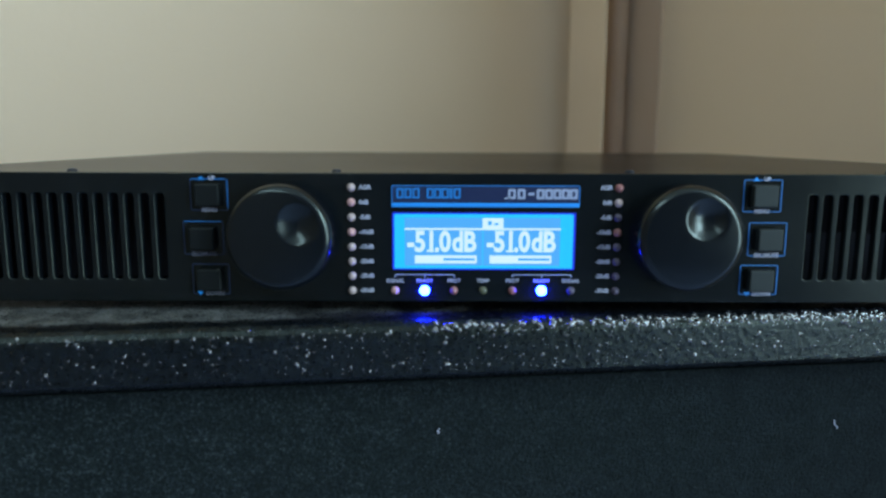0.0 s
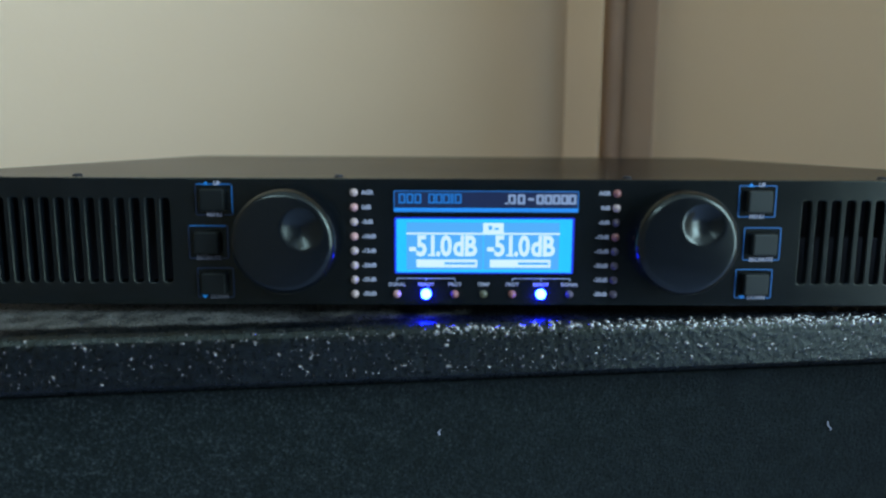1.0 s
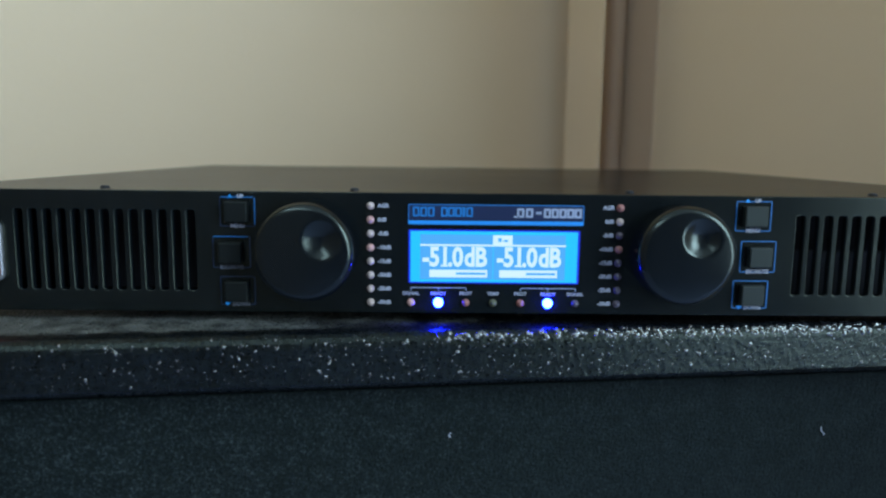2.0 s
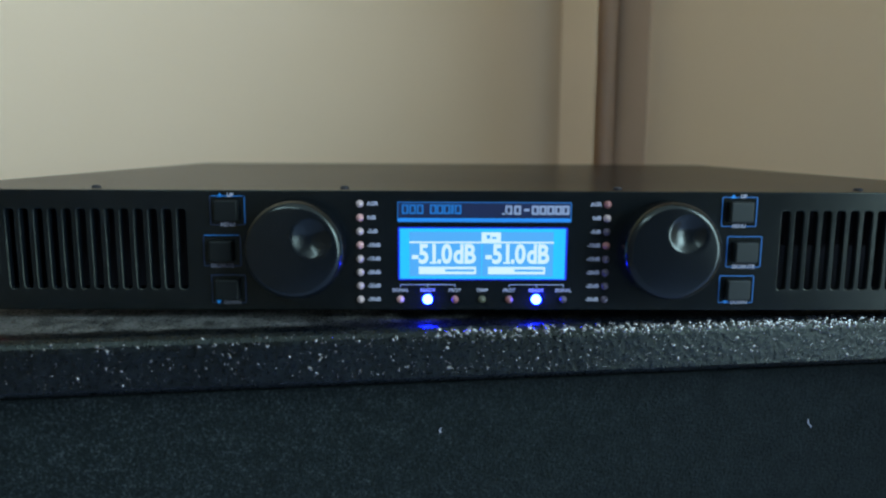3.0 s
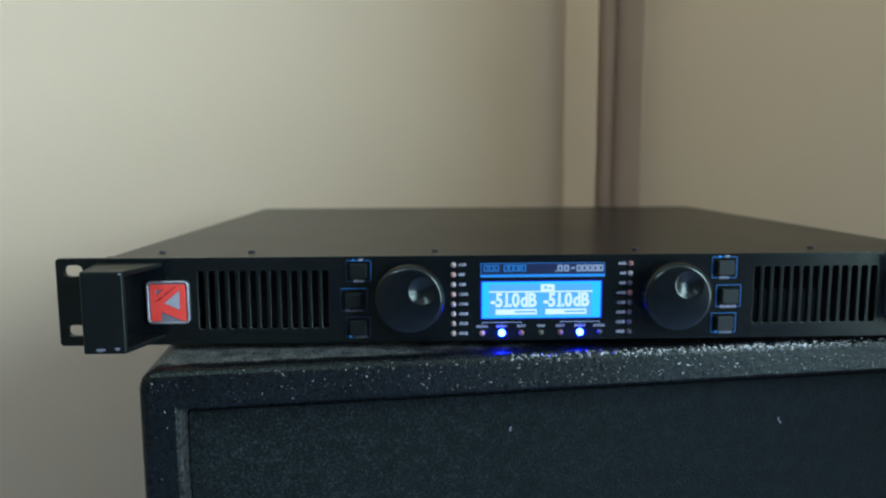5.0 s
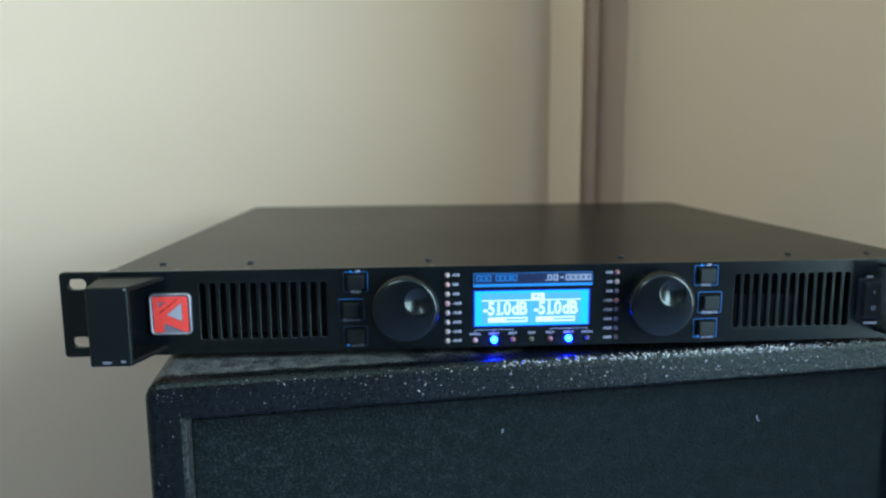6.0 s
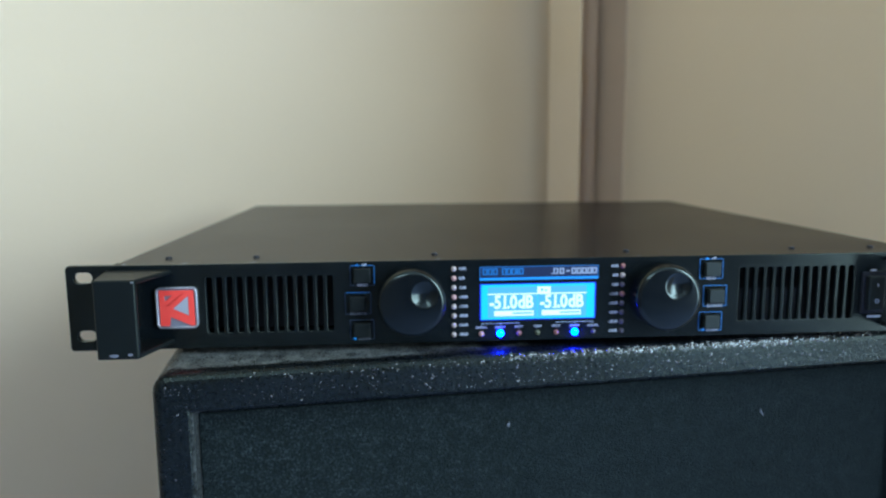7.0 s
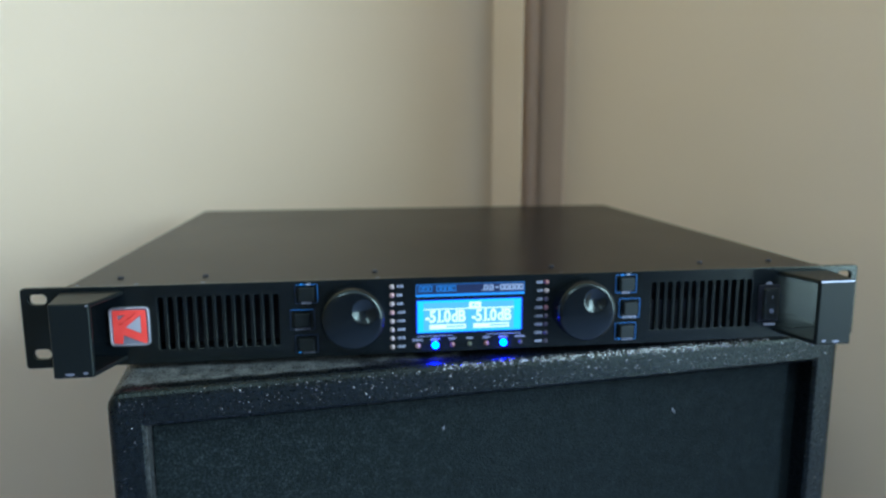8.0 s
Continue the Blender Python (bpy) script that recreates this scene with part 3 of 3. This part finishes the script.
for x, w in ((-0.0303, 0.0023), (-0.0276, 0.0023), (-0.0249, 0.0023), (-0.0202, 0.0023), (-0.0177, 0.0023), (-0.0152, 0.0023), (-0.0126, 0.0010), (-0.0112, 0.0023)):
    ring_mark(x, x + w, 0.0356, 0.0390, 0.00055, M["word_ink"], name_plate, -0.0002, 0.0003, "block")
for x in (0.0070, 0.0102, 0.0166, 0.0194, 0.0222, 0.0250, 0.0277):
    ring_mark(x, x + 0.0026, 0.0354, 0.0388, 0.0008, M["grey_ink"], name_plate, -0.0002, 0.0004, "block")
bar(0.0058, 0.0080, 0.0354, 0.0360, M["grey_ink"], name_plate, -0.0002, "block")
bar(0.0138, 0.0158, 0.0367, 0.0376, M["grey_ink"], name_plate, -0.0002, "block")

# display
display = plate("display", M["lcd_edge"], amp, rounded(-0.0318, 0.0300, 0.0113, 0.0308, 0.0005, 3), (), -0.0003, 0.0006, 0.0, "lit blue liquid crystal display showing two levels")
plate("backlight", M["lcd_back"], display, rect(-0.0311, 0.0292, 0.0118, 0.0303), (), -0.0002, 0.0004)
plate("field", M["lcd_field"], display, rect(-0.0276, 0.0248, 0.0127, 0.0291), (), -0.0003, 0.0004)
bar(-0.0276, 0.0250, 0.0250, 0.0256, M["lcd_white"], display, -0.0005, "rule")
bar(-0.0014, -0.0011, 0.0127, 0.0250, M["lcd_back"], display, -0.0005, "rule")
plate("menu_tab", M["lcd_white"], display, rect(-0.0014, 0.0056, 0.0256, 0.0290), [rect(0.0004, 0.0017, 0.0266, 0.0281), rect(0.0024, 0.0040, 0.0266, 0.0274)], -0.0005, 0.0002)
for x0 in (-0.0268, 0.0000):
    for letter, dx in (("-", 0.0), ("5", 0.0024), ("1", 0.0062), (".", 0.0092), ("0", 0.0108), ("d", 0.0151), ("B", 0.0189)):
        text("reading", letter, x0 + dx, 0.0207, 0.0098, M["lcd_white"], display, -0.00045, squeeze=0.80, fat=0.00028)
    bar(x0 + 0.0066, x0 + 0.0092, 0.0175, 0.0181, M["lcd_white"], display, -0.0005, "reading")
for x0 in (-0.0242, 0.0011):
    plate("level_bar", M["lcd_white"], display, rect(x0, x0 + 0.0209, 0.0136, 0.0163), [rect(x0 + 0.0096, x0 + 0.0203, 0.0145, 0.0154)], -0.0005, 0.0002)

# badge
BX, BZ = -0.1869, 0.0218         # middle of the badge


def badge_pts(pts):
    return [(BX + x, BZ + z) for x, z in pts]


badge = plate("badge", M["silver"], amp, rounded(BX - 0.0104, BX + 0.0104, BZ - 0.0108, BZ + 0.0108, 0.0026), [rounded(BX - 0.0092, BX + 0.0092, BZ - 0.0096, BZ + 0.0096, 0.0017)], -0.0020, 0.0022, 0.0004, "silver framed red badge with a plain triangle")
plate("inlay", M["inlay"], badge, rounded(BX - 0.0093, BX + 0.0093, BZ - 0.0097, BZ + 0.0097, 0.0017), (), 0.0010, 0.0008)
plate("enamel", M["red"], badge, badge_pts([(-0.0086, -0.0092), (-0.0040, -0.0094), (-0.0033, -0.0046), (0.0006, -0.0064), (0.0070, -0.0094), (0.0088, -0.0092), (0.0086, 0.0090), (-0.0086, 0.0092)]),
      [badge_pts([(-0.0022, -0.0004), (0.0058, 0.0062), (0.0058, -0.0042)]), badge_pts([(-0.0062, 0.0062), (-0.0058, 0.0034), (-0.0022, 0.0066)]),
       badge_pts([(-0.0052, 0.0012), (0.0050, 0.0090), (0.0054, 0.0090), (-0.0049, 0.0009)])], 0.0004, 0.0008, 0.0001)
plate("triangle", M["pale_silver"], badge, badge_pts([(-0.0019, -0.0003), (0.0056, 0.0058), (0.0056, -0.0038)]), (), 0.0006, 0.0006, 0.0001)

# rocker switch by the right vent
switch = plate("power_switch", M["inside"], amp, rounded(0.1768, 0.1900, 0.0106, 0.0334, 0.0008), (), -0.0010, 0.0014, 0.0003, "black rocker power switch")
part("rocker", box_bm(0.1786, 0.1882, -0.0032, 0.0, 0.0125, 0.0318, 0.0012, 2), M["rubber"], switch)
bar(0.1832, 0.1837, 0.0258, 0.0276, M["grey_ink"], switch, -0.0034)
plate("marking", M["grey_ink"], switch, rounded(0.1823, 0.1847, 0.0168, 0.0192, 0.0012, 4), [rounded(0.1828, 0.1842, 0.0173, 0.0187, 0.0007, 4)], -0.0034, 0.0002)
bar(0.1815, 0.1890, 0.0080, 0.0092, M["legend_ink"], amp)
bar(0.1815, 0.1850, 0.0338, 0.0347, M["legend_ink"], amp)

# low rubber feet
for x in (-0.13, 0.15):
    for y in (0.10, 0.29):
        bm = lathe_bm([(0.008, 0.0), (0.008, -0.0028), (0.0070, -0.0040)], 20)
        part("rubber_foot", bm, M["rubber"], amp, "", False, pose(x, y, 0.0008, 90))

# cover screws
bm = lathe_bm([(0.0018, 0.0), (0.0018, -0.0005), (0.0013, -0.0010), (0.0006, -0.0011)], 14)
for v in bm.verts:
    v.co = Vector((v.co.x, v.co.z, -v.co.y))
bmesh.ops.recalc_face_normals(bm, faces=bm.faces[:])
first = part("screw", bm, M["screw"], amp, "", False, pose(-0.1985, 0.0270, 0.0430))
for x in (-0.1515, -0.054, 0.0545, 0.1515, 0.1985):
    obj("screw", first.data, M["screw"], amp, m=pose(x, 0.0262, 0.0430))

# worn specks along the cover's front edge
for x, w in ((-0.2146, 0.0022), (-0.1842, 0.0026), (-0.1491, 0.0030), (-0.0532, 0.0020), (0.0548, 0.0018)):
    blot = [(x + w / 2 * math.cos(a) * (1 + 0.25 * math.sin(2 * a + x * 90)), 0.0062 + 0.0007 * math.sin(a)) for a in (0.0, 0.8, 1.6, 2.4, 3.1, 3.9, 4.7, 5.5)]
    me = plate_mesh("scuff", blot, (), 0.0001)
    me.transform(pose(0, 0, 0.04358, -90))
    for v in me.vertices:
        v.co.y = abs(v.co.y)
    obj("scuff", me, M["scuff"], amp)

# droplets of the cabinet's speckle paint: on the front of the frame and its rounded edges
dice = random.Random(8)
verts, faces = [], []


def droplet(centre, normal, size):
    """A low dome, a little longer than wide."""
    side = normal.cross(Vector((dice.uniform(-1, 1), dice.uniform(-1, 1), dice.uniform(-1, 1)))).normalized()
    up = normal.cross(side)
    base, n, stretch = len(verts), 8, dice.uniform(1.0, 1.5)
    for f, h in ((1.0, -0.15), (0.80, 0.24), (0.42, 0.46)):
        for i in range(n):
            a = 2 * math.pi * i / n
            verts.append(centre + (side * math.cos(a) * stretch + up * math.sin(a)) * f * size + normal * h * size)
    verts.append(centre + normal * 0.55 * size)
    for k in range(2):
        for i in range(n):
            j = (i + 1) % n
            faces.append((base + k * n + i, base + k * n + j, base + k * n + n + j, base + k * n + n + i))
    for i in range(n):
        faces.append((base + 2 * n + i, base + 2 * n + (i + 1) % n, base + 3 * n))


def drop_size(x):
    """Finer towards one end."""
    return min(0.00085, 0.00017 + dice.expovariate(1 / 0.00016)) * (0.66 + 0.46 * x / CAB_W)


for k in range(620):             # upper rail
    x = 0.006 + (CAB_W - 0.012) * dice.random()
    droplet(Vector((x, 0, dice.uniform(LID - RIM + 0.001, LID - EDGE))), Vector((0, -1, 0)), drop_size(x))
for k in range(430):             # along the crest of the upper rail, thicker towards one end
    x = dice.triangular(0.008, 0.395, 0.33)
    a = radians(dice.triangular(0, 60, 18))
    normal = Vector((0, -math.cos(a), math.sin(a)))
    droplet(Vector((x, EDGE, LID - EDGE)) + normal * EDGE, normal, drop_size(x) * (1.0 + 0.9 * (x / CAB_W) ** 2))
for k in range(240):             # larger ones on the crest towards the other end
    x = dice.triangular(0.16, 0.41, 0.34)
    a = radians(dice.triangular(20, 70, 45))
    normal = Vector((0, -math.cos(a), math.sin(a)))
    droplet(Vector((x, EDGE, LID - EDGE)) + normal * EDGE, normal, dice.uniform(0.0006, 0.0012))
for k in range(90):              # top, in front of the amplifier
    x = 0.008 + (CAB_W - 0.016) * dice.random() ** 0.55
    droplet(Vector((x, dice.uniform(EDGE, 0.05), LID)), Vector((0, 0, 1)), drop_size(x))
for k in range(240):             # stiles
    x = dice.uniform(0.004, SIDE - 0.003)
    droplet(Vector((x if k % 2 else CAB_W - x, 0, dice.uniform(0.45, LID - RIM))), Vector((0, -1, 0)), drop_size(0.1))
for k in range(90):              # chamfer round the opening
    droplet(Vector((SIDE + 0.0005, 0.0020, dice.uniform(0.45, LID - RIM))), Vector((0.72, -0.69, 0)), drop_size(0.1))
me = bpy.data.meshes.new("speckle_coat")
me.from_pydata(verts, [], faces)
me.polygons.foreach_set("use_smooth", [True] * len(me.polygons))
me.update()
tagged(obj("speckle_coat", me, M["droplet"], cabinet, "glossy dark droplets of speckle paint"), kind="stuff")
